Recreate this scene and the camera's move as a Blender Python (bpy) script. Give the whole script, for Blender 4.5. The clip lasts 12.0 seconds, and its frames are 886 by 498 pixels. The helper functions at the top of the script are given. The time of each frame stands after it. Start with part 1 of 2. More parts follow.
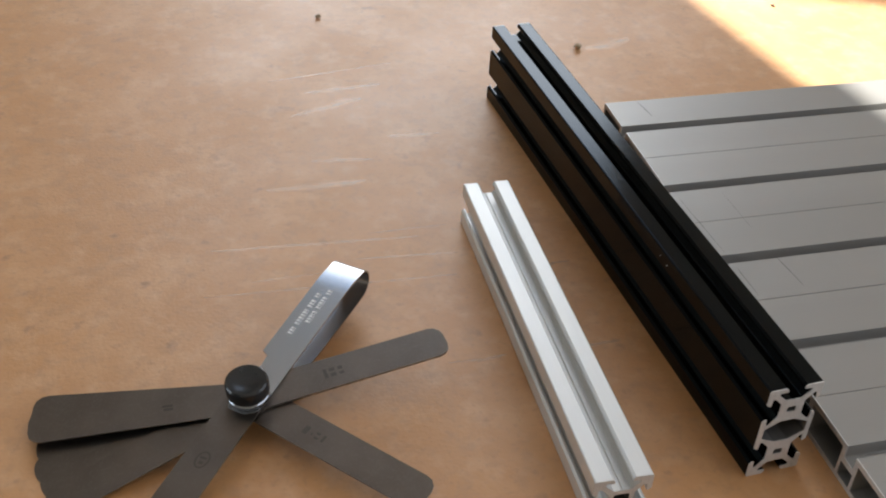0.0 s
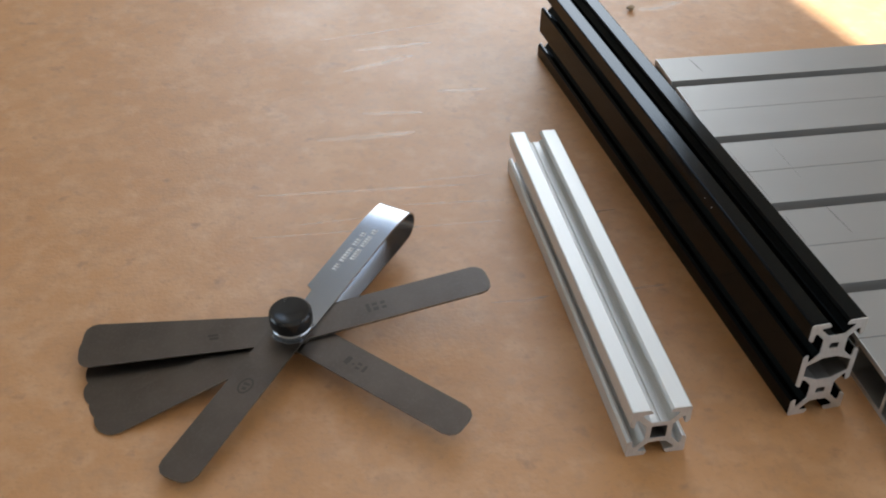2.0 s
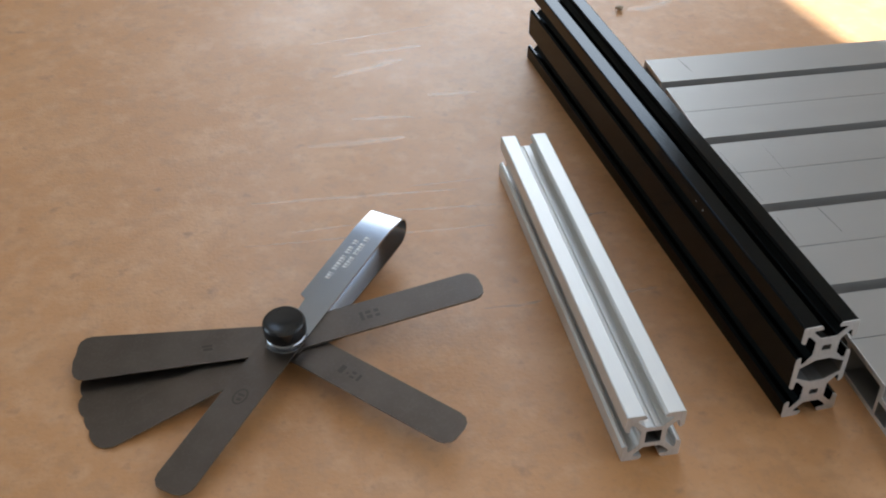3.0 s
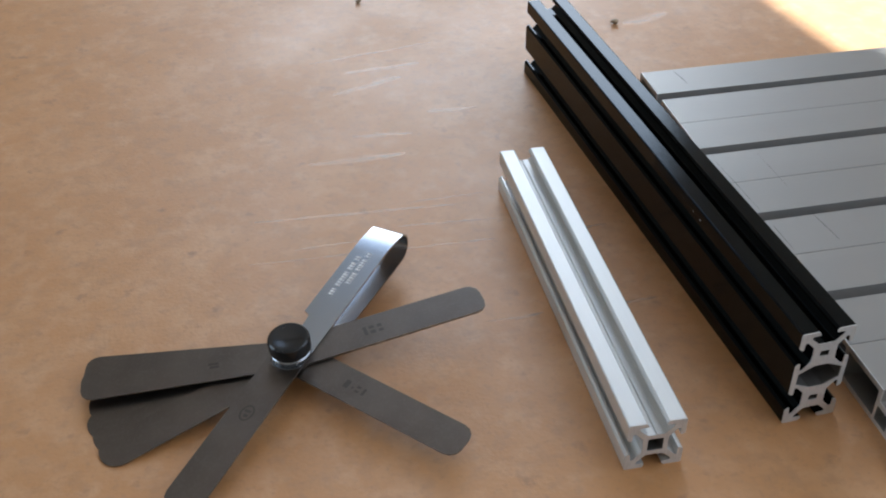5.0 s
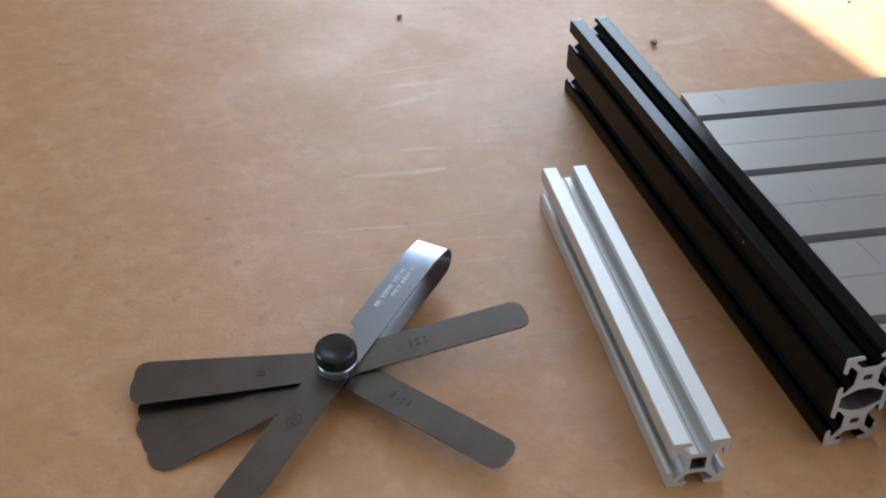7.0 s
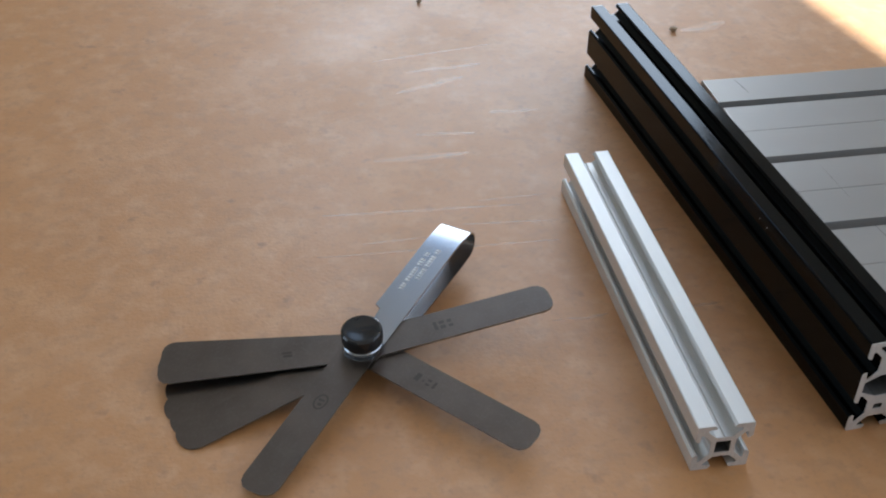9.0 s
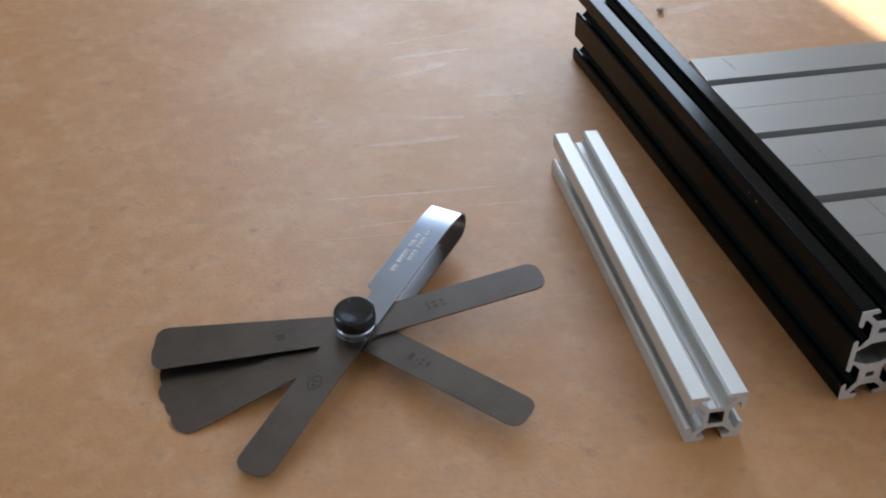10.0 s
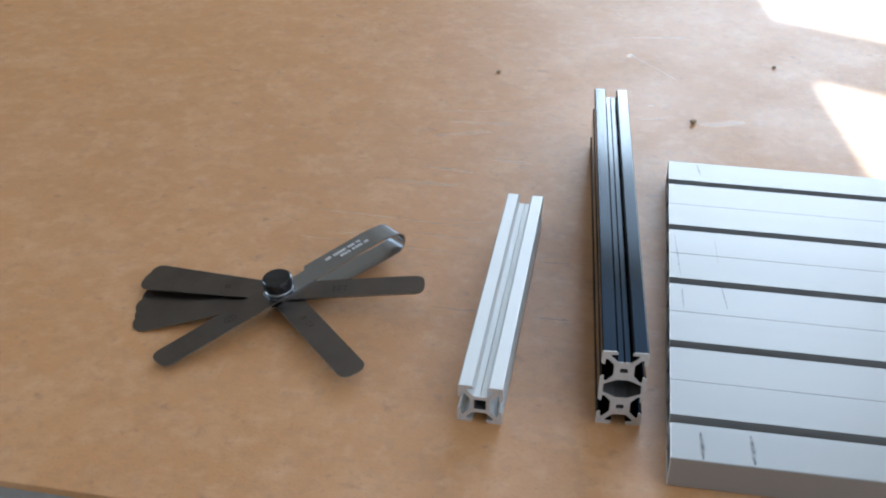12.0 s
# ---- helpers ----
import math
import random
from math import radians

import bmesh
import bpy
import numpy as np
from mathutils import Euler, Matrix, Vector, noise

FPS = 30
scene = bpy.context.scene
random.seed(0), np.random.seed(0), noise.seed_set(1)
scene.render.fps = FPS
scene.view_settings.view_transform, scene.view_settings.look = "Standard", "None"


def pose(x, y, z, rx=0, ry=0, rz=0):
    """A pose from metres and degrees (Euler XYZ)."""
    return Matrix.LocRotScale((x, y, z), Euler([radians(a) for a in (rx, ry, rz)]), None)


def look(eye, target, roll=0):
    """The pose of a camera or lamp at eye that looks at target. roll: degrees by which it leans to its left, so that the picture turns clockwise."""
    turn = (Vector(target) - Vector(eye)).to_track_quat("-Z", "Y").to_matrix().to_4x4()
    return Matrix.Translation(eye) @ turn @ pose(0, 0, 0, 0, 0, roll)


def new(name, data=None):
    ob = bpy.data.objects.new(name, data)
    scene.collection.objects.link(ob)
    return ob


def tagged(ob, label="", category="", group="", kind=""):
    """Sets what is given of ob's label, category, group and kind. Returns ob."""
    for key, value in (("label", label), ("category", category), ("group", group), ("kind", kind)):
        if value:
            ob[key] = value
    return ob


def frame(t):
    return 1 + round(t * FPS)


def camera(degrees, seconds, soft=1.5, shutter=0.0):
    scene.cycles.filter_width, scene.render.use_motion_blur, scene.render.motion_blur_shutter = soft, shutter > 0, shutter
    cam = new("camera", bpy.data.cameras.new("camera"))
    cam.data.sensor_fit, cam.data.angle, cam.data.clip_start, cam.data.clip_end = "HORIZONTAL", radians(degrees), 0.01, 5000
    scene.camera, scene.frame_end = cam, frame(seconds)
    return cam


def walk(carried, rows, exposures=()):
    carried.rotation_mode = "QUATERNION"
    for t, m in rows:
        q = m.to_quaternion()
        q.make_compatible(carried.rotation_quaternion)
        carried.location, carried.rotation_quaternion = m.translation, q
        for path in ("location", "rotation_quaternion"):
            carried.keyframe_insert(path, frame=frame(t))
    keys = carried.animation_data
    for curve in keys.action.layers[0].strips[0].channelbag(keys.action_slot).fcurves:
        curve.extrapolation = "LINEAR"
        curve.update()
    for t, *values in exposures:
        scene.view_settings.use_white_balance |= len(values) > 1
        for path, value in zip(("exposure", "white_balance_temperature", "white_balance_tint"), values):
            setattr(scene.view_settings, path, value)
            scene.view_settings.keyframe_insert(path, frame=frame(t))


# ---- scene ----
cam = camera(41.94, 12.0, soft=2.0)
PATH = [
    (0, look((-0.1958, -0.2191, 0.2947), (-0.0859, 0.0808, 0.0538), 3.85)),
    (0.5, look((-0.1934, -0.2266, 0.2954), (-0.0951, 0.0779, 0.0554), 2.86)),
    (1, look((-0.1947, -0.2334, 0.2887), (-0.1071, 0.0742, 0.0483), 2.36)),
    (1.2, look((-0.1954, -0.2349, 0.2827), (-0.1116, 0.0736, 0.0423), 1.88)),
    (1.5, look((-0.1975, -0.2351, 0.2807), (-0.1109, 0.0708, 0.0379), 2.78)),
    (2, look((-0.1929, -0.2374, 0.2783), (-0.1038, 0.0691, 0.0372), 2.15)),
    (2.5, look((-0.1922, -0.2344, 0.2816), (-0.1016, 0.0705, 0.0390), 1.94)),
    (4.5, look((-0.1932, -0.2394, 0.2828), (-0.1014, 0.0671, 0.0428), 0.24)),
    (5, look((-0.1930, -0.2395, 0.2856), (-0.1019, 0.0683, 0.0470), 0.34)),
    (5.5, look((-0.1932, -0.2397, 0.2879), (-0.1021, 0.0688, 0.0502), 0.46)),
    (6, look((-0.1945, -0.2418, 0.2878), (-0.1045, 0.0684, 0.0519), 0.48)),
    (6.5, look((-0.1990, -0.2416, 0.2923), (-0.1115, 0.0698, 0.0570), 0.77)),
    (7, look((-0.2054, -0.2400, 0.2892), (-0.1184, 0.0717, 0.0540), 1.26)),
    (7.2, look((-0.2060, -0.2412, 0.2921), (-0.1227, 0.0702, 0.0554), 0.80)),
    (8.8, look((-0.2134, -0.2393, 0.2884), (-0.1298, 0.0701, 0.0490), 1.34)),
    (9, look((-0.2137, -0.2408, 0.2892), (-0.1287, 0.0687, 0.0506), 1.55)),
    (9.5, look((-0.2100, -0.2413, 0.2879), (-0.1253, 0.0680, 0.0488), 0.30)),
    (10, look((-0.2129, -0.2458, 0.2845), (-0.1268, 0.0629, 0.0452), 0.41)),
    (10.2, look((-0.2129, -0.2492, 0.2836), (-0.1230, 0.0581, 0.0437), 0.99)),
    (10.5, look((-0.1972, -0.2662, 0.2900), (-0.1017, 0.0416, 0.0531), 2.03)),
    (10.8, look((-0.1766, -0.2838, 0.2997), (-0.0829, 0.0258, 0.0645), 2.63)),
    (11, look((-0.1511, -0.2974, 0.3020), (-0.0784, 0.0191, 0.0686), 1.45)),
    (11.2, look((-0.1168, -0.3121, 0.2977), (-0.0818, 0.0105, 0.0638), 1.53)),
    (11.3, look((-0.0981, -0.3187, 0.2982), (-0.0786, 0.0054, 0.0646), 2.68)),
    (11.5, look((-0.0752, -0.3334, 0.3151), (-0.0806, -0.0075, 0.0832), 1.43)),
    (11.7, look((-0.0585, -0.3540, 0.3295), (-0.0794, -0.0224, 0.1069), 0.96)),
    (11.8, look((-0.0521, -0.3646, 0.3327), (-0.0777, -0.0312, 0.1133), 0.55)),
    (12, look((-0.0323, -0.3953, 0.3410), (-0.0631, -0.0600, 0.1251), 0.67)),
]
EXPOSURE = [(0, 2.05, 6680, 8), (2.5, 2.03, 6350, 6), (5.5, 2.02, 5950, 6), (7.0, 2.00, 5900, 6), (9.5, 1.95, 6000, 6),
            (10.5, 1.94, 5950, 6), (11.0, 1.97, 5900, 5), (11.3, 2.13, 5780, 4), (11.5, 2.19, 5700, 3), (12.0, 2.22, 5600, 3)]
walk(cam, PATH, EXPOSURE)

# ---- light ----
SUN_EL, SUN_AZ = radians(38), math.atan2(-0.089, 0.996)   # azimuth from +y towards +x
TO_SUN = Vector((math.sin(SUN_AZ) * math.cos(SUN_EL), math.cos(SUN_AZ) * math.cos(SUN_EL), math.sin(SUN_EL)))

world = bpy.data.worlds.new("sky")
scene.world = world
world.use_nodes = True
wn = world.node_tree.nodes
sky = wn.new("ShaderNodeTexSky")
sky.sky_type, sky.sun_disc, sky.sun_elevation, sky.sun_rotation = "NISHITA", False, SUN_EL, SUN_AZ
sky.dust_density = 0.1
wn["Background"].inputs["Strength"].default_value = 0.05
world.node_tree.links.new(sky.outputs["Color"], wn["Background"].inputs["Color"])

sun = new("sun", bpy.data.lights.new("sun", "SUN"))
sun.data.energy, sun.data.angle, sun.data.color = 4.8, radians(0.45), (1.0, 0.98, 0.94)
sun.matrix_world = look(TO_SUN * 5, (0, 0, 0))

# the room's own frame: X along the window wall, Y out through it, origin at the window's left jamb
ROOM = pose(0.0025, 2.17, 0, 0, 0, -26.7)


def window_light(name, x, y, z, w, h, turn, watts, colour):
    data = bpy.data.lights.new(name, "AREA")
    data.shape, data.size, data.size_y, data.energy, data.color = "RECTANGLE", w, h, watts, colour
    ob = new(name, data)
    ob.matrix_world = ROOM @ pose(x, y, z, 0, 0, turn) @ pose(0, 0, 0, -90, 0, 0)
    return ob


# strip lamp added at the left jamb for reflections, paler daylight over the rest
window_light("jamb_reflection_strip", 0.16, 0.02, 0.80, 0.15, 0.50, 0, 0.85, (0.92, 0.96, 1.0))
window_light("window_daylight_low", 0.65, 0.03, 0.69, 0.7, 0.88, 0, 2.88, (0.95, 0.97, 1.0))
window_light("window_daylight_corner", 0.20, 0.03, 0.69, 0.2, 0.88, 0, 0.40, (0.95, 0.97, 1.0))
window_light("window_daylight_middle", 0.5, 0.03, 1.22, 1.0, 0.18, 0, 0.46, (0.9, 0.95, 1.0))
window_light("window_daylight_high", 0.5, 0.03, 1.8, 1.0, 0.8, 0, 0.45, (0.74, 0.88, 1.0))
# unseen east window, added as fill light over the bench
window_light("side_fill_light", 2.93, -2.0, 1.225, 3.0, 1.95, -90, 6.3, (1.0, 0.98, 0.97))
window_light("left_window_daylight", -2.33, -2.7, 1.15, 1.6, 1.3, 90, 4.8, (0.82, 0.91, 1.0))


# ---- materials ----
def material(name, colour, rough=0.5, metal=0.0, grain=(), bump=0.0, bump_scale=400.0, stretch=(1, 1, 1), spec=0.5, ior=1.5):
    """grain: (scale, colour, amount) noises mixed over the base colour."""
    m = bpy.data.materials.new(name)
    m.use_nodes = True
    n, l = m.node_tree.nodes, m.node_tree.links
    b = n["Principled BSDF"]
    b.inputs["Roughness"].default_value, b.inputs["Metallic"].default_value = rough, metal
    b.inputs["Specular IOR Level"].default_value = spec
    b.inputs["IOR"].default_value = ior
    at = n.new("ShaderNodeTexCoord")
    turn = n.new("ShaderNodeMapping")
    turn.inputs["Scale"].default_value = stretch
    l.new(at.outputs["Object"], turn.inputs["Vector"])
    rgb = n.new("ShaderNodeRGB")
    rgb.outputs[0].default_value = (*colour, 1)
    out = rgb.outputs[0]
    for scale, tint, low, high, amount in grain:
        tex = n.new("ShaderNodeTexNoise")
        tex.inputs["Scale"].default_value, tex.inputs["Detail"].default_value = scale, 4
        l.new(turn.outputs[0], tex.inputs["Vector"])
        ramp = n.new("ShaderNodeMapRange")
        ramp.inputs["From Min"].default_value, ramp.inputs["From Max"].default_value = low, high
        ramp.inputs["To Max"].default_value = amount
        l.new(tex.outputs["Fac"], ramp.inputs["Value"])
        mix = n.new("ShaderNodeMix")
        mix.data_type = "RGBA"
        mix.inputs["B"].default_value = (*tint, 1)
        l.new(out, mix.inputs["A"])
        l.new(ramp.outputs[0], mix.inputs["Factor"])
        out = mix.outputs["Result"]
    l.new(out, b.inputs["Base Color"])
    if bump:
        tex = n.new("ShaderNodeTexNoise")
        tex.inputs["Scale"].default_value, tex.inputs["Detail"].default_value = bump_scale, 3
        l.new(turn.outputs[0], tex.inputs["Vector"])
        bm = n.new("ShaderNodeBump")
        bm.inputs["Strength"].default_value, bm.inputs["Distance"].default_value = bump, 0.0005
        l.new(tex.outputs["Fac"], bm.inputs["Height"])
        l.new(bm.outputs[0], b.inputs["Normal"])
    return m


MDF = material("hardboard", (0.515, 0.252, 0.092), 0.45, spec=0.75, grain=[
    (6, (0.48, 0.245, 0.108), 0.42, 0.66, 0.4), (38, (0.60, 0.34, 0.17), 0.46, 0.70, 0.5), (110, (0.61, 0.37, 0.21), 0.5, 0.72, 0.4),
    (170, (0.39, 0.212, 0.10), 0.5, 0.73, 0.5), (420, (0.35, 0.185, 0.088), 0.55, 0.75, 0.42), (95, (0.27, 0.145, 0.075), 0.65, 0.76, 0.6)],
    bump=0.18, bump_scale=600)
# the board's skin is glossier in some patches than in others
mn, ml = MDF.node_tree.nodes, MDF.node_tree.links
sheen = mn.new("ShaderNodeTexNoise")
sheen.inputs["Scale"].default_value, sheen.inputs["Detail"].default_value = 16, 6
sheen_range = mn.new("ShaderNodeMapRange")
sheen_range.inputs["From Min"].default_value, sheen_range.inputs["From Max"].default_value = 0.35, 0.65
sheen_range.inputs["To Min"].default_value, sheen_range.inputs["To Max"].default_value = 0.47, 0.55
sheen_at = mn.new("ShaderNodeTexCoord")
ml.new(sheen_at.outputs["Object"], sheen.inputs["Vector"])
ml.new(sheen.outputs["Fac"], sheen_range.inputs["Value"])
ml.new(sheen_range.outputs[0], mn["Principled BSDF"].inputs["Roughness"])
EDGE = material("board_edge", (0.30, 0.19, 0.11), 0.8, grain=[(300, (0.2, 0.12, 0.07), 0.45, 0.6, 0.6)], stretch=(1, 1, 6))
ALU = material("clear_anodised_aluminium", (0.69, 0.69, 0.68), 0.50, 0.62, grain=[(900, (0.66, 0.66, 0.645), 0.4, 0.7, 0.5)],
               stretch=(1, 0.02, 1), bump=0.04, bump_scale=3000)
CUT = material("saw_cut_aluminium", (0.62, 0.60, 0.585), 0.45, 0.35, grain=[(1500, (0.48, 0.47, 0.46), 0.45, 0.65, 0.5)],
               stretch=(1, 1, 0.15), bump=0.15, bump_scale=2500)
BLACK = material("black_anodised_aluminium", (0.0022, 0.0018, 0.0016), 0.11, 0.0, grain=[(700, (0.004, 0.0034, 0.003), 0.4, 0.7, 0.6)],
                 stretch=(1, 0.02, 1), ior=1.27, bump=0.03, bump_scale=2500)
BLACK.node_tree.nodes["Principled BSDF"].inputs["Specular Tint"].default_value = (0.45, 0.72, 1.0, 1)
# bare metal of the holes, with the shade inside them put into the colour
BORE = material("shaded_bore", (0.20, 0.19, 0.18), 0.5, 0.6, grain=[(500, (0.14, 0.133, 0.126), 0.4, 0.7, 0.5)], stretch=(1, 0.05, 1))
PLATE = material("mill_aluminium", (0.335, 0.326, 0.312), 0.42, 0.48, grain=[
    (500, (0.33, 0.322, 0.31), 0.4, 0.7, 0.5), (14, (0.41, 0.40, 0.385), 0.4, 0.7, 0.5)], stretch=(0.03, 1, 1), bump=0.05, bump_scale=2500)
STEEL = material("dark_spring_steel", (0.152, 0.13, 0.115), 0.36, 1.0, grain=[(60, (0.108, 0.092, 0.082), 0.4, 0.7, 0.6), (900, (0.18, 0.162, 0.15), 0.5, 0.75, 0.4)],
                 bump=0.04, bump_scale=1500)
# blade edges, paler than the blade faces
RIM = material("paler_steel_edge", (0.36, 0.34, 0.32), 0.34, 1.0, grain=[(500, (0.2, 0.185, 0.17), 0.4, 0.65, 0.7)])
BRIGHT = material("polished_steel", (0.37, 0.385, 0.415), 0.24, 1.0, grain=[(400, (0.36, 0.36, 0.37), 0.4, 0.7, 0.5)], stretch=(0.05, 1, 1))
KNOB = material("black_plastic", (0.012, 0.012, 0.013), 0.18, spec=0.5, grain=[(300, (0.02, 0.02, 0.022), 0.45, 0.7, 0.6)])
ETCH = material("dark_etching", (0.085, 0.075, 0.068), 0.45, 0.9)
PALE = material("pale_etching", (0.72, 0.72, 0.72), 0.5, 0.4, grain=[(900, (0.3, 0.3, 0.31), 0.45, 0.6, 0.8)])
PENCIL = material("pencil_mark", (0.13, 0.13, 0.135), 0.55, 0.2)
PENCIL_FAINT = material("faint_pencil_mark", (0.16, 0.16, 0.165), 0.5, 0.3)
# lighter than the board: the scuffs' sheen is put into the colour
FAINT = material("scuff_sheen", (0.74, 0.58, 0.43), 0.35, spec=0.8)


def rubbed(m, most, scale):
    """Worn, soft-edged cover for a drawn line: densest along its middle, broken up by noise."""
    n, l = m.node_tree.nodes, m.node_tree.links
    at = n.new("ShaderNodeTexCoord")
    across = n.new("ShaderNodeSeparateXYZ")
    l.new(at.outputs["UV"], across.inputs[0])
    fade = n.new("ShaderNodeMath")
    fade.operation, fade.inputs[1].default_value = "PINGPONG", 0.5
    l.new(across.outputs["Y"], fade.inputs[0])
    tex = n.new("ShaderNodeTexNoise")
    tex.inputs["Scale"].default_value = scale
    l.new(at.outputs["Object"], tex.inputs["Vector"])
    rng = n.new("ShaderNodeMapRange")
    rng.inputs["From Min"].default_value, rng.inputs["From Max"].default_value = 0.3, 0.7
    rng.inputs["To Min"].default_value, rng.inputs["To Max"].default_value = most * 0.5, most * 2
    l.new(tex.outputs["Fac"], rng.inputs["Value"])
    cover = n.new("ShaderNodeMath")
    cover.operation, cover.use_clamp = "MULTIPLY", True
    l.new(fade.outputs[0], cover.inputs[0])
    l.new(rng.outputs[0], cover.inputs[1])
    l.new(cover.outputs[0], n["Principled BSDF"].inputs["Alpha"])


rubbed(PENCIL, 0.85, 300)
rubbed(PENCIL_FAINT, 0.6, 300)
rubbed(FAINT, 0.5, 140)
CRUMB = material("wood_crumb", (0.36, 0.27, 0.18), 0.9, grain=[(900, (0.3, 0.2, 0.12), 0.45, 0.6, 0.7)])
PAINT = material("wall_paint", (0.53, 0.49, 0.43), 0.8, grain=[(3, (0.48, 0.44, 0.385), 0.4, 0.7, 0.6)], bump=0.1, bump_scale=90)
WHITE = material("white_paint", (0.8, 0.8, 0.78), 0.5, grain=[(6, (0.74, 0.74, 0.72), 0.4, 0.7, 0.5)])
FLOOR = material("grey_floor", (0.36, 0.335, 0.315), 0.6, grain=[(5, (0.29, 0.27, 0.25), 0.4, 0.7, 0.7), (90, (0.42, 0.395, 0.37), 0.5, 0.7, 0.5)])


# ---- building helpers ----
def mesh_from(bm, name, *mats):
    me = bpy.data.meshes.new(name)
    bmesh.ops.recalc_face_normals(bm, faces=bm.faces)
    bm.to_mesh(me)
    bm.free()
    for m in mats:
        me.materials.append(m)
    if any(f.use_smooth for f in me.polygons):
        me.set_sharp_from_angle(angle=radians(35))
    return me


def part(name, bm, mat, parent, label=""):
    ob = new(name, mesh_from(bm, name, *(mat if isinstance(mat, tuple) else (mat,))))
    ob.parent = parent
    return tagged(ob, label)


def empty(name, m, label, category, group=""):
    ob = new(name)
    ob.empty_display_size = 0.01
    ob.matrix_world = m
    return tagged(ob, label, category, group)


def box(x0, y0, z0, x1, y1, z1, bevel=0.0, bm=None):
    bm = bm or bmesh.new()
    made = bmesh.ops.create_cube(bm, size=1.0, matrix=Matrix.Translation(((x0 + x1) / 2, (y0 + y1) / 2, (z0 + z1) / 2)) @ Matrix.Diagonal((x1 - x0, y1 - y0, z1 - z0, 1)))
    if bevel:
        edges = {e for v in made["verts"] for e in v.link_edges}
        bmesh.ops.bevel(bm, geom=list(edges), offset=bevel, segments=2, affect="EDGES", profile=0.5)
    return bm


def extruded(loops, length, end_slot=0, hole_slot=0):
    """A bar with the closed outlines in XZ (the first one outside, the rest holes), from y = 0 to y = length."""
    bm = bmesh.new()
    for end in (0.0, length):
        edges = []
        for loop in loops:
            vs = [bm.verts.new((x, end, z)) for x, z in loop]
            edges += [bm.edges.new((vs[i], vs[(i + 1) % len(vs)])) for i in range(len(vs))]
        made = bmesh.ops.triangle_fill(bm, use_beauty=True, use_dissolve=False, edges=edges)
        for g in made["geom"]:
            if isinstance(g, bmesh.types.BMFace):
                g.material_index = end_slot
    bm.verts.ensure_lookup_table()
    count = sum(len(loop) for loop in loops)
    at = 0
    for k, loop in enumerate(loops):
        n = len(loop)
        for i in range(n):
            a, b = at + i, at + (i + 1) % n
            f = bm.faces.new((bm.verts[a], bm.verts[b], bm.verts[b + count], bm.verts[a + count]))
            f.material_index = hole_slot if k else 0
        at += n
    return bm


def ring(cx, cz, hx, hz, r, n=3):
    """A rectangle with rounded corners."""
    out = []
    for k, (sx, sz) in enumerate(((1, 1), (-1, 1), (-1, -1), (1, -1))):
        for i in range(n + 1):
            a = math.pi / 2 * (k + i / n)
            out.append((cx + sx * (hx - r) + r * math.cos(a), cz + sz * (hz - r) + r * math.sin(a)))
    return out


# ---- room ----
def structure(name, bm, mat, label, m=ROOM):
    ob = new(name, mesh_from(bm, name, mat))
    ob.matrix_world = m
    return tagged(ob, label, kind="structure")


FLOOR_Z, CEIL_Z = -0.75, 2.3
X0, X1, Y1, Y0 = -2.2, 2.8, -0.1, -5.0    # inside faces of the walls in the room's frame
structure("floor", box(X0 - 0.1, Y0 - 0.1, FLOOR_Z - 0.1, X1 + 0.1, 0.0, FLOOR_Z), FLOOR, "grey room floor")
structure("ceiling", box(X0 - 0.1, Y0 - 0.1, CEIL_Z, X1 + 0.1, 0.0, CEIL_Z + 0.1), WHITE, "white painted ceiling")


def pierced_wall(y0, y1, wx0, wx1, wz0, wz1, start):
    bm = box(start, y0, FLOOR_Z, wx0, y1, CEIL_Z)
    box(wx1, y0, FLOOR_Z, X1, y1, CEIL_Z, bm=bm)
    box(wx0, y0, FLOOR_Z, wx1, y1, wz0, bm=bm)
    box(wx0, y0, wz1, wx1, y1, CEIL_Z, bm=bm)
    return bm


structure("wall_north", pierced_wall(Y1, 0.0, 0.0, 1.0, 0.25, 2.2, X0), PAINT, "tan painted wall with a tall window")
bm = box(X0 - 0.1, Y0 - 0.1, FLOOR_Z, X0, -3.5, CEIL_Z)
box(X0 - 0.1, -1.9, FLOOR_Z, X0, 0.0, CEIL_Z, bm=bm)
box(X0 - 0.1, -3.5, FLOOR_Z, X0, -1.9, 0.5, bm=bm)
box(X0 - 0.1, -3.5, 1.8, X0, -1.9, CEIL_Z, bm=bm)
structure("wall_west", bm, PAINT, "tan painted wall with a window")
structure("wall_south", box(X0, Y0 - 0.1, FLOOR_Z, X1, Y0, CEIL_Z), PAINT, "plain tan painted wall")
# east wall, opened for the added window that lets the fill light in
bm = box(X1, Y0 - 0.1, FLOOR_Z, X1 + 0.1, -3.5, CEIL_Z)
box(X1, -0.5, FLOOR_Z, X1 + 0.1, 0.0, CEIL_Z, bm=bm)
box(X1, -3.5, FLOOR_Z, X1 + 0.1, -0.5, 0.25, bm=bm)
box(X1, -3.5, 2.2, X1 + 0.1, -0.5, CEIL_Z, bm=bm)
structure("wall_east", bm, PAINT, "tan painted wall with a wide added window")


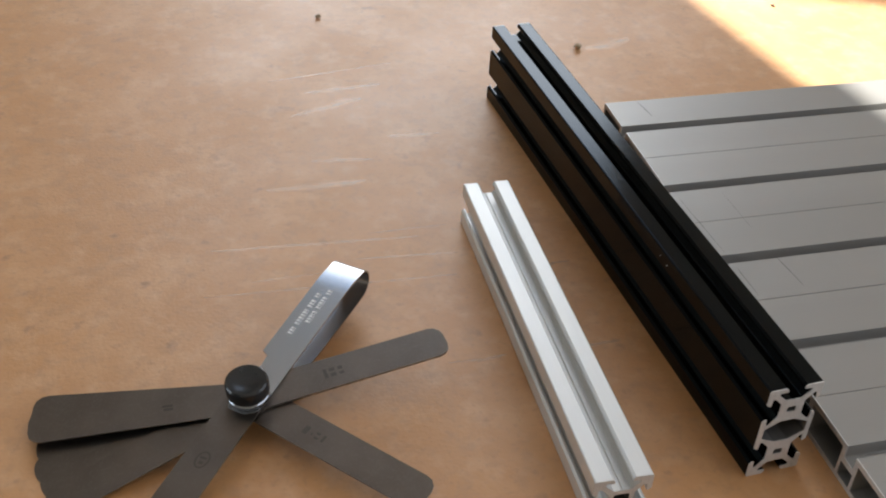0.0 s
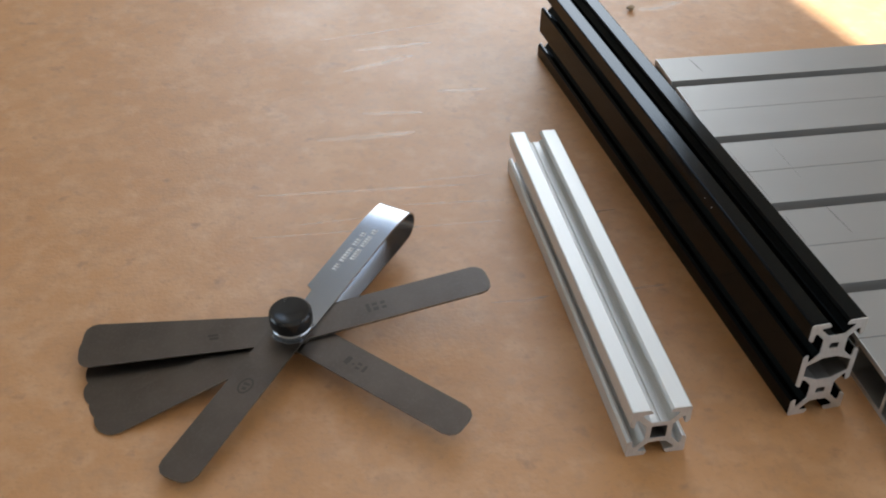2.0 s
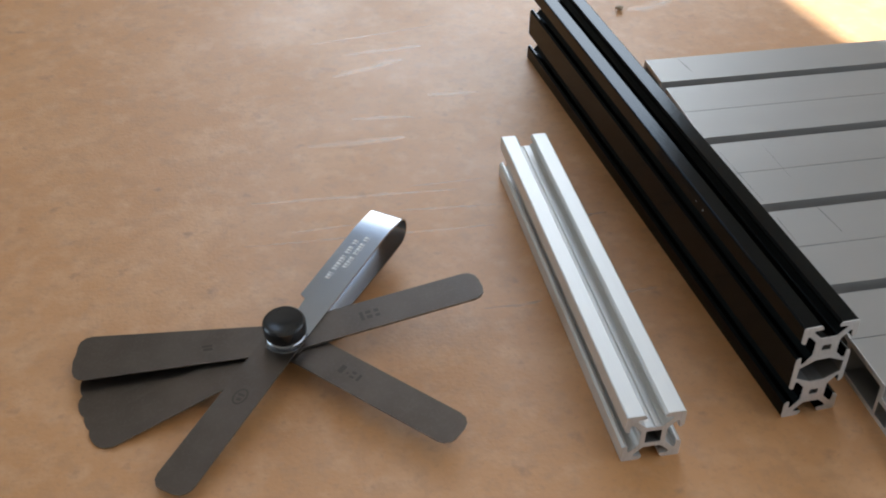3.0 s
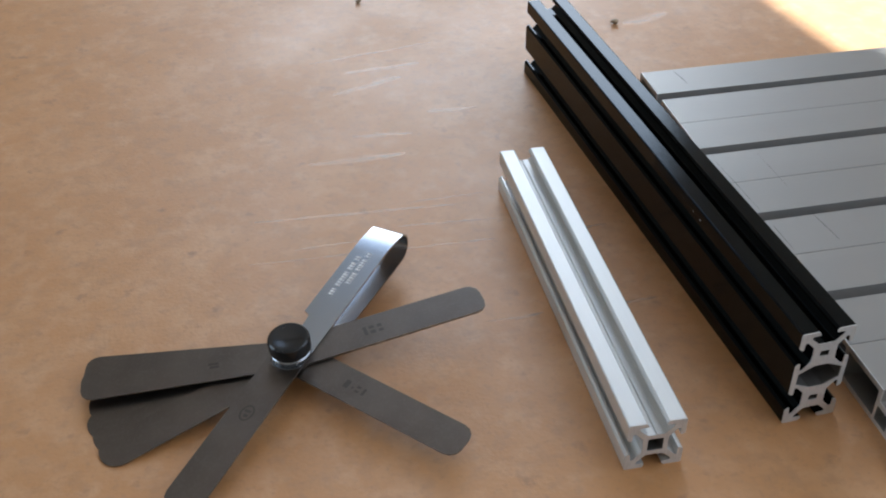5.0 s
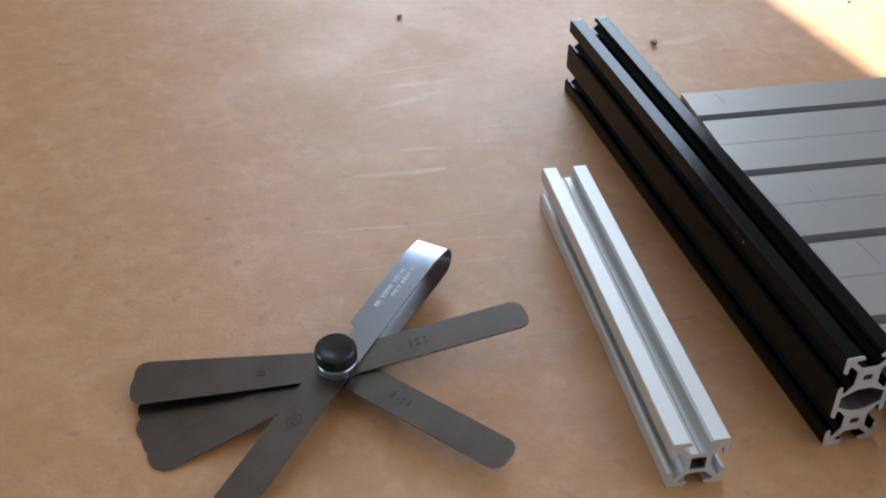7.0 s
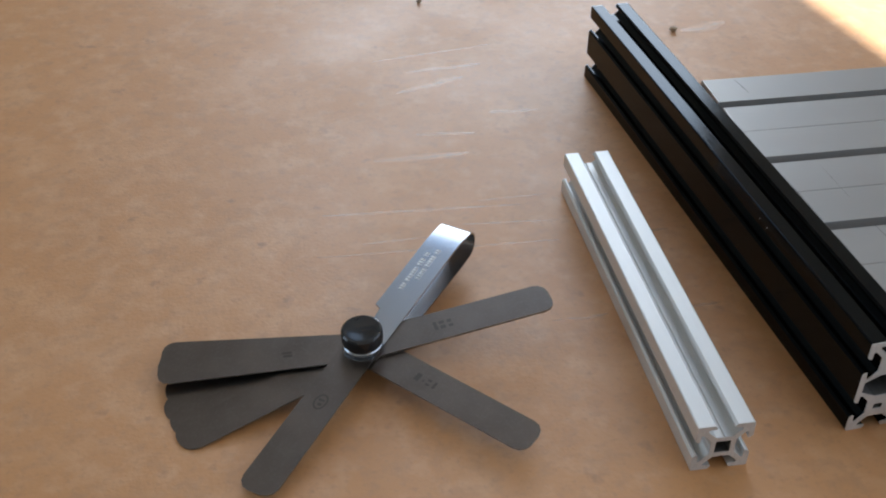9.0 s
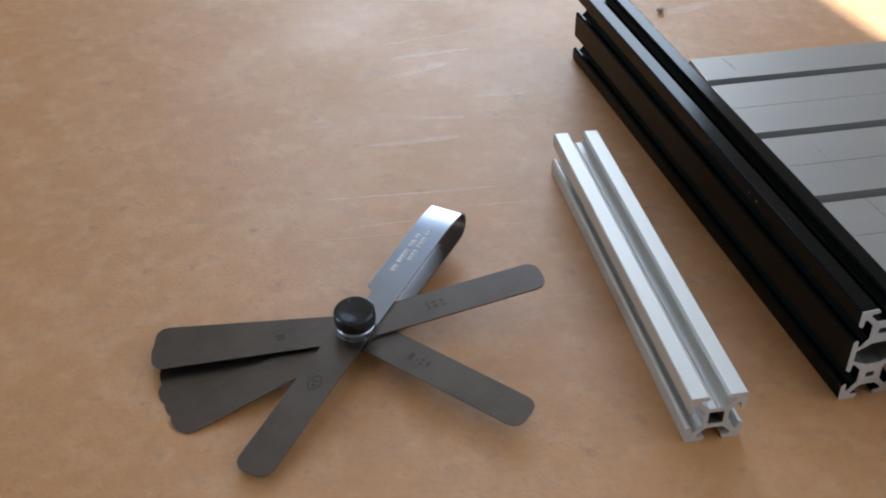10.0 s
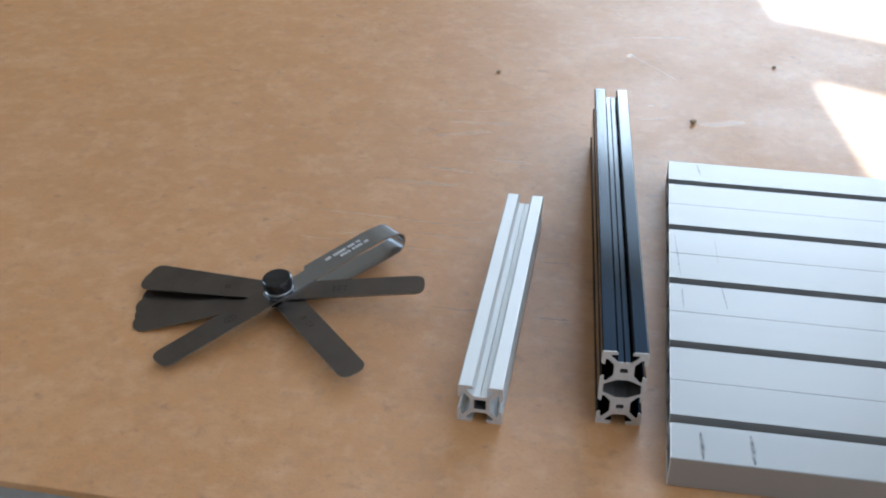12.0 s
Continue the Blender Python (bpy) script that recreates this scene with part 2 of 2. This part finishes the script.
def window(name, m, width, z0, z1, bar):
    """A painted frame along X from 0 to width, 30 mm deep, with one cross bar."""
    base = tagged(new(name), "white painted window frame in the wall", kind="structure")
    base.matrix_world = m
    for nm, b in (("window_sill", (0, -0.03, z0, width, 0, z0 + 0.02)), ("window_head", (0, -0.03, z1 - 0.02, width, 0, z1)),
                  ("window_transom", (0, -0.03, bar[0], width, 0, bar[1]))):
        part(nm, box(*b), WHITE, base)


window("window_1", ROOM, 1.0, 0.25, 2.2, (1.304, 1.378))
window("fill_window", ROOM @ pose(X1 + 0.1, -0.5, 0, 0, 0, -90), 3.0, 0.25, 2.2, (1.36, 1.40))
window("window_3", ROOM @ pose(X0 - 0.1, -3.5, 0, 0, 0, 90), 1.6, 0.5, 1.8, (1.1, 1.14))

# ---- workbench ----
BENCH = pose(-0.22, -0.0655, 0, 0, 0, -5.0)
bench = empty("workbench", BENCH @ pose(0, 0, FLOOR_Z), "large workbench with a bare brown hardboard top", "workbench")
part("tabletop", box(-0.55, 0.0, -0.004 - FLOOR_Z, 1.45, 1.25, -FLOOR_Z, 0.0006), MDF, bench, "smooth brown hardboard top with faint scratches")
part("base_board", box(-0.548, 0.002, -0.034 - FLOOR_Z, 1.448, 1.248, -0.004 - FLOOR_Z), FLOOR, bench, "grey board under the hardboard")
for lx in (-0.48, 1.38):
    for ly in (0.08, 1.15):
        part("leg", box(lx - 0.035, ly - 0.035, 0, lx + 0.035, ly + 0.035, -0.034 - FLOOR_Z, 0.003), EDGE, bench)


# ---- slotted profiles ----
MM = 0.001


def slot_side(at, half=10.0, mouth=3.9, neck=3.1, inner=5.8, core=4.4):
    """Outline points along the top side of a profile with a slot centred on at, from left to right."""
    left = [(-mouth, half), (-neck, half - 0.9), (-neck, half - 1.6), (-inner, half - 1.8), (-inner - 0.25, half - 2.2), (-inner - 0.1, half - 2.8),
            (-core + 1.1, core + 0.35), (-core + 1.6, core), (-0.35, core), (0, core - 0.35)]
    return [(at + x, z) for x, z in left] + [(at - x, z) for x, z in reversed(left[:-1])]


def corner(cx, cz, a0, r=0.6, n=3):
    return [(cx + r * math.cos(radians(a0 - 90 * i / n)), cz + r * math.sin(radians(a0 - 90 * i / n))) for i in range(n + 1)]


def profile_loops(units):
    """Outside and holes of a 20 mm profile, units high, standing on z = 0, from x = 0 to 20 mm."""
    h = 10.0 * units
    centres = [h - 10 - 20 * k for k in range(units)]
    out = corner(-9.4, h - 0.6, 180) + [(x, z - 10 + h) for x, z in slot_side(0)] + corner(9.4, h - 0.6, 90)
    for c in centres:
        out += [(z, -x) for x, z in slot_side(-c)]
    out += corner(9.4, -h + 0.6, 0) + [(-x, -(z - 10 + h)) for x, z in slot_side(0)] + corner(-9.4, -h + 0.6, -90)
    for c in reversed(centres):
        out += [(-z, x) for x, z in slot_side(c)]
    holes = [ring(0, c, 2.7, 2.7, 0.5) if units == 1 else ring(0, c, 1.7, 1.2, 0.5) for c in centres]
    if units == 2:
        holes.append([(2.6, 4.9), (-2.6, 4.9), (-8.2, 2.3), (-8.2, -2.3), (-2.6, -4.9), (2.6, -4.9), (8.2, -2.3), (8.2, 2.3)])
    return [[((x + 10) * MM, (z + h) * MM) for x, z in loop] for loop in [out] + holes]


def bar(name, m, loops, length, mat, label, category, swap=False, inside=None):
    """A sawn length of extrusion: the body and its two bare cut ends."""
    thing = empty(name, m, label, category)
    cap = 0.0004
    for nm, y0, n, mt in (("body", cap, length - 2 * cap, (mat, inside or mat)), ("cut_end", 0, cap, CUT), ("cut_end", length - cap, cap, CUT)):
        bm = extruded(loops, n, 0, 1 if nm == "body" else 0)
        bmesh.ops.translate(bm, verts=bm.verts, vec=(0, y0, 0))
        if swap:   # outline (v, z) pulled along y becomes u along x
            bmesh.ops.transform(bm, matrix=Matrix(((0, 1, 0, 0), (1, 0, 0, 0), (0, 0, 1, 0), (0, 0, 0, 1))), verts=bm.verts)
        part(nm, bm, mt, thing, "bare saw-cut end" if nm == "cut_end" else "")
    return thing


bar("black_slotted_profile", pose(0, 0, 0), profile_loops(2), 0.2658, BLACK,
    "black anodised double slotted aluminium profile on the bench", "aluminium profile", inside=BORE)
bar("silver_slotted_profile", pose(-0.0611, -0.0047, 0, 0, 0, math.degrees(-0.078)), profile_loops(1), 0.1699, ALU,
    "short satin silver slotted aluminium profile on the bench", "aluminium profile", inside=BORE)


# ---- slotted plate ----
PL, PH = 259.4, 15.4
SLOTS = (25.0, 78.2, 131.3, 183.4, 234.0)


def plate_loops():
    top, holes = [], []
    mids = [(a + b) / 2 for a, b in zip(SLOTS, SLOTS[1:])]
    for k, c in enumerate(SLOTS):
        top += [(c - 2.8, PH), (c - 2.8, PH - 5.0), (c - 2.4, PH - 5.5), (c + 2.4, PH - 5.5), (c + 2.8, PH - 5.0), (c + 2.8, PH)]
        if k < len(mids):
            top += [(mids[k] - 0.17, PH), (mids[k] - 0.17, PH - 0.6), (mids[k] + 0.17, PH - 0.6), (mids[k] + 0.17, PH)]
        holes.append(ring(c, 4.7, 3.6, 3.1, 0.4))
    edges = [1.7] + [v for c, m in zip(SLOTS, mids + [0]) for v in ((c - 4.9, c + 4.9, m - 0.9, m + 0.9) if m else (c - 4.9, c + 4.9))] + [PL - 1.7]
    for a, b in zip(edges[::2], edges[1::2]):
        holes.append(ring((a + b) / 2, 7.5, (b - a) / 2, 5.8, 0.6))
    out = [(0, 0.4), (0, PH - 0.5), (0.15, PH - 0.15), (0.5, PH)] + top + [(PL - 0.5, PH), (PL - 0.15, PH - 0.15), (PL, PH - 0.5), (PL, 0.4), (PL - 0.4, 0), (0.4, 0)]
    return [[(v * MM, z * MM) for v, z in loop] for loop in [out] + holes]


PLATE_AT = pose(0.02896, -0.03626, 0, 0, 0, math.degrees(-0.0625))
plate = bar("slotted_plate", PLATE_AT, plate_loops(), 0.42, PLATE, "wide mill-finish aluminium plate with five slots on the bench", "aluminium plate", True)

# ---- feeler gauge ----
# the tool leans: its own XY plane rises to the loop and falls to the blade tips
PIVOT = Vector((-0.157, 0.071, 0.009))
UP = Vector((-0.085, -0.08, 1)).normalized()
AX = (Vector((1, 0, 0.085))).normalized()
AY = UP.cross(AX)
GAUGE = Matrix(((AX.x, AY.x, UP.x, PIVOT.x), (AX.y, AY.y, UP.y, PIVOT.y), (AX.z, AY.z, UP.z, PIVOT.z), (0, 0, 0, 1)))
gauge = empty("feeler_gauge", GAUGE, "dark steel feeler gauge, blades fanned round a black knob", "feeler gauge")


def blade(angle, z, thick, length=73.5, half=6.9, droop=0.0, r=4.6):
    """A flat blade from the pivot outwards with a rounded tip, in millimetres."""
    pts = [(-6.5, -half + 2.5), (-4.5, -half), (length - r, -half)]
    pts += [(length - r + r * math.sin(radians(a)), -half + r - r * math.cos(radians(a))) for a in ((30, 60, 90) if r < 5 else (15, 30, 45, 60, 75, 90))]
    pts += [(x, -y) for x, y in reversed(pts)]
    bm = bmesh.new()
    low = [bm.verts.new((x * MM, y * MM, 0)) for x, y in pts]
    high = [bm.verts.new((x * MM, y * MM, thick * MM)) for x, y in pts]
    bm.faces.new(low), bm.faces.new(high)
    for i in range(len(pts)):
        j = (i + 1) % len(pts)
        bm.faces.new((low[i], low[j], high[j], high[i])).material_index = 1
    ob = part("blade", bm, (STEEL, RIM), gauge)
    ob.matrix_basis = pose(0, 0, z * MM, 0, droop, angle)
    return ob


BLADES = [(3.9, 0.0, 0.9, 0, 73.0), (-50.3, -0.6, 0.5, 1.5, 73.6), (-131.2, 0.9, 0.5, -0.8, 72), (173.4, 0.5, 0.3, -0.8, 74.0), (170.6, 0.2, 0.25, -0.8, 73.5),
          (167.6, -0.1, 0.25, -0.8, 73.5), (-161.0, -0.65, 0.35, 0.2, 73.5), (-167.5, -1.6, 0.3, 0.2, 73.0), (-173.5, -1.9, 0.3, 0.1, 73.5),
          (179.5, -2.2, 0.25, -0.2, 72)]
made = [blade(a, z, t, n, droop=d, r=6.2 if abs(a) > 155 and z < -0.2 else 4.6) for a, z, t, d, n in BLADES]


def bars(parent, mat, spots, z):
    for x, y, w, h in spots:
        bm = box((x - w / 2) * MM, (y - h / 2) * MM, z * MM, (x + w / 2) * MM, (y + h / 2) * MM, (z + 0.04) * MM)
        part("etched_mark", bm, mat, parent)


TWO_ROWS = [(27.6, 0, 1.3, 4.2), (30.2, 1.2, 2.0, 1.4), (30.2, -1.2, 2.0, 1.6), (33.2, 1.1, 1.7, 1.5), (33.2, -1.3, 1.7, 1.3)]
ONE_ROW = [(24.6, 0, 1.9, 3.4), (27.2, -0.4, 0.7, 0.8), (29.2, 0.9, 1.5, 1.0), (29.4, -1.1, 1.6, 0.9), (31.8, 0, 1.0, 3.0)]
for ob, t, spots in ((made[0], 0.9, TWO_ROWS), (made[1], 0.5, ONE_ROW), (made[3], 0.3, [(27.5, 0.5, 3.2, 1.0), (27.8, -1.0, 3.6, 0.9)])):
    bars(ob, ETCH, spots, t)
# an oval stamp with a short bar across it
stamp = bmesh.new()
for k in range(20):
    a0, a1 = 2 * math.pi * k / 20, 2 * math.pi * (k + 1) / 20
    stamp.faces.new([stamp.verts.new(((30 + (3.6 + e) * math.cos(a)) * MM, (2.5 + e) * math.sin(a) * MM, 0.54 * MM)) for a, e in ((a0, 0), (a1, 0), (a1, -0.7), (a0, -0.7))])
part("etched_mark", stamp, ETCH, made[2])
bars(made[2], ETCH, [(29.2, 0, 1.0, 2.4), (31.2, 0.2, 1.2, 1.6)], 0.5)


def leaf_z(x):
    return 1.6 - 1.4 * (max(0, x - 58) / 12) ** 2


def holder():
    """A strip bent back on itself: upper leaf, round end, lower leaf."""
    rows = [(-8.2, 1.5, 2.2, -2.2), (-7.2, 1.55, 4.2, -4.2), (-4.8, 1.6, 5.0, -6.6), (0, 1.6, 4.0, -6.9), (14, leaf_z(14), 3.4, -6.9), (18.6, leaf_z(18.6), 3.8, -6.9)]
    rows += [(x, leaf_z(x), 6.4, -6.9) for x in range(20, 70, 3)]
    for k in range(1, 16):
        a = radians(82 - 172 * k / 16)
        rows.append((70.4 + 6.3 * math.cos(a), -6.1 + 6.3 * math.sin(a), 6.4, -6.9))
    rows += [(63.0, -12.2, 6.4, -6.9), (40, -10.8, 6.4, -6.9), (20, -9.2, 6.4, -6.9), (9, -7.6, 6.4, -6.9), (7, -7.2, 4.6, -6.9), (-2, -5.4, 4.2, -7.2), (-7, -4.8, 2.5, -2.5)]
    bm = bmesh.new()
    verts = [[bm.verts.new((x * MM, y * MM, z * MM)) for y in (l, r)] for x, z, l, r in rows]
    for a, b in zip(verts, verts[1:]):
        bm.faces.new((a[0], b[0], b[1], a[1]))
    bmesh.ops.recalc_face_normals(bm, faces=bm.faces)
    bmesh.ops.solidify(bm, geom=bm.faces[:], thickness=0.7 * MM)
    for f in bm.faces:
        f.smooth = True
    return bm


case = part("holder", holder(), BRIGHT, gauge, "bright steel strip bent into a loop")
case.matrix_basis = pose(0, 0, 0, 0, 0, 47.6)


def turned(profile, steps=40):
    """A round part turned from (radius, z) points in millimetres."""
    bm = bmesh.new()
    rings = [[bm.verts.new((r * MM * math.cos(2 * math.pi * k / steps), r * MM * math.sin(2 * math.pi * k / steps), z * MM)) for k in range(steps)] for r, z in profile]
    for a, b in zip(rings, rings[1:]):
        for k in range(steps):
            bm.faces.new((a[k], a[(k + 1) % steps], b[(k + 1) % steps], b[k])).smooth = True
    bm.faces.new(rings[0]), bm.faces.new(rings[-1])
    return bm


part("knob", turned([(6.6, 3.7), (7.3, 4.1), (7.6, 4.8), (7.6, 8.4), (7.4, 9.2), (6.8, 9.7), (5.8, 9.75), (4.0, 9.35), (1.5, 9.2)]), KNOB, gauge, "round black plastic knob")
part("collar", turned([(6.4, 1.7), (7.2, 1.9), (7.3, 3.2), (6.7, 3.8)]), BRIGHT, gauge, "shiny steel collar")
part("nut", turned([(4.2, -8.7), (4.6, -8.3), (4.6, -6.0), (4.2, -5.6)], 6), BRIGHT, gauge, "small steel nut")
part("screw", turned([(2.4, -8.4), (2.6, -8.0), (2.6, 2.2), (2.4, 2.3)], 20), BRIGHT, gauge)
for x0, y, widths in ((31.0, 1.9, (0.9, 1.0, 0.6, 0, 1.1, 1.0, 1.2, 0.9, 1.1, 0.5, 0, 1.0, 0.9, 1.1, 0, 0.8, 1.0)), (38.5, -1.2, (1.0, 0.9, 1.0, 0.5, 1.0, 0, 1.0, 0.5, 1.1, 0.9, 1.0, 0, 0.9, 1.0))):
    for w in widths:
        if w:
            bm = box(-w / 2 * MM, -1.0 * MM, 0, w / 2 * MM, 1.0 * MM, 0.03 * MM)
            ob = part("etched_mark", bm, PALE, case)
            ob.matrix_basis = pose((x0 + w / 2) * MM, y * MM, (leaf_z(x0 + w / 2) + 0.03) * MM, 0, math.degrees(math.atan(leaf_z(x0) - leaf_z(x0 + 1))), 0)
        x0 += w + 0.45 if w else 1.2


# ---- marks and crumbs ----
def streak(name, x0, y0, x1, y1, width, z, mat, parent, label=""):
    """A thin tapering line drawn on a flat surface, in millimetres."""
    d = Vector((x1 - x0, y1 - y0))
    side = Vector((-d.y, d.x)).normalized() * width / 2
    bm = bmesh.new()
    uv = bm.loops.layers.uv.new("across")
    left, right = [], []
    for k in range(9):
        f = k / 8
        w = math.sin(math.pi * (0.12 + 0.76 * f)) * (0.8 + 0.4 * noise.noise(Vector((x0, y0, k))))
        c = Vector((x0, y0)) + d * f + side * 0.25 * noise.noise(Vector((y0, x0, k * 0.7)))
        left.append(bm.verts.new(((c + side * w).x * MM, (c + side * w).y * MM, z * MM)))
        right.append(bm.verts.new(((c - side * w).x * MM, (c - side * w).y * MM, z * MM)))
    for k in range(8):
        face = bm.faces.new((left[k], right[k], right[k + 1], left[k + 1]))
        for loop, v in zip(face.loops, (0, 1, 1, 0)):
            loop[uv].uv = (k / 8, v)
    return part(name, bm, mat, parent, label)


for u0, v0, u1, v1, w in ((13.3, 1, 12.6, 18, 3.2), (34.0, 1, 33.4, 19, 3.8), (2.8, 176, 5.7, 136, 1.2), (6.2, 125, 6.8, 107, 1.2), (23.7, 177, 24.8, 150, 0.6),
                          (25.7, 129, 27.8, 110, 1.2), (16.4, 257.5, 18.3, 244, 1.3)):
    streak("pencil_mark", u0, v0, u1, v1, w, PH + 0.01, PENCIL if w > 1.25 else PENCIL_FAINT, plate, "short dark pencil line")

# scuffs on the bench top, their sheen painted pale, in millimetres
TOP = BENCH.inverted()
for x0, y0, x1, y1, w in ((-106, 305, -38, 312, 1.2), (-143, 145, -115, 144, 1.0), (-163, 140, -61, 130, 1.0),
                          (-99, 150, -56, 144, 1.0), (-81, 80, -66, 78.5, 0.8), (-88, 166, -55, 164.5, 0.8), (26, 450, 80, 454, 1.6), (31, 416, 63, 374, 1.4),
                          (-28, 127, -12, 127.5, 1.2), (-27, 76, -12, 75.5, 1.2), (73, 304, 103, 311, 7), (34, 309, 51, 311, 2), (33, 206, 40, 206, 1.4), (28, 412, 34, 416, 5),
                          (-156, 169, -69, 159, 1.6), (-101, 269, -63, 278, 3.5), (-80, 275, -66, 279, 5), (-100, 227, -72, 222, 2.5), (-125, 208, -80, 205, 4),
                          (-70, 78, -58, 79, 1.2), (23, 498, 28, 498, 3), (-90, 290, -50, 291, 3), (-60, 240, -35, 238, 3), (40, 330, 44, 331, 3)):
    a, b = TOP @ Vector((x0 * MM, y0 * MM, 0)), TOP @ Vector((x1 * MM, y1 * MM, 0))
    streak("scuff", a.x / MM, a.y / MM, b.x / MM, b.y / MM, w * 2.4, 0.03 - FLOOR_Z / MM, FAINT, bench, "faint scuff, its sheen painted pale").visible_shadow = False


def crumb(x, y, size):
    bm = bmesh.new()
    bmesh.ops.create_icosphere(bm, subdivisions=2, radius=size)
    for v in bm.verts:
        v.co *= 1 + 0.5 * noise.noise(v.co * 900 + Vector((x, y, 0)) * 100)
        v.co.z *= 0.6
    low = min(v.co.z for v in bm.verts)
    for v in bm.verts:
        v.co.z -= low
    ob = new("crumb", mesh_from(bm, "crumb", CRUMB))
    ob.matrix_world = pose(x, y, 0, 0, 0, x * 4000)
    return tagged(ob, "tiny brown wood crumb on the bench top", "crumb", "crumbs on the bench")


for x, y, s in ((0.068, 0.306, 0.0021), (-0.0641, 0.372, 0.0016), (0.1346, 0.404, 0.0016), (0.2090, 0.3340, 0.0012), (0.2790, 0.3070, 0.0009)):
    crumb(x, y, s)

# two pale specks of dust on the black profile's side
for y, z, r in ((73.2, 36.2, 0.32), (79.0, 36.5, 0.22)):
    bm = bmesh.new()
    bmesh.ops.create_icosphere(bm, subdivisions=1, radius=r * MM, matrix=Matrix.Translation((0, y * MM, z * MM)) @ Matrix.Diagonal((0.5, 1.2, 1, 1)))
    part("dust_speck", bm, PALE, bpy.data.objects["black_slotted_profile"], "pale dust speck")
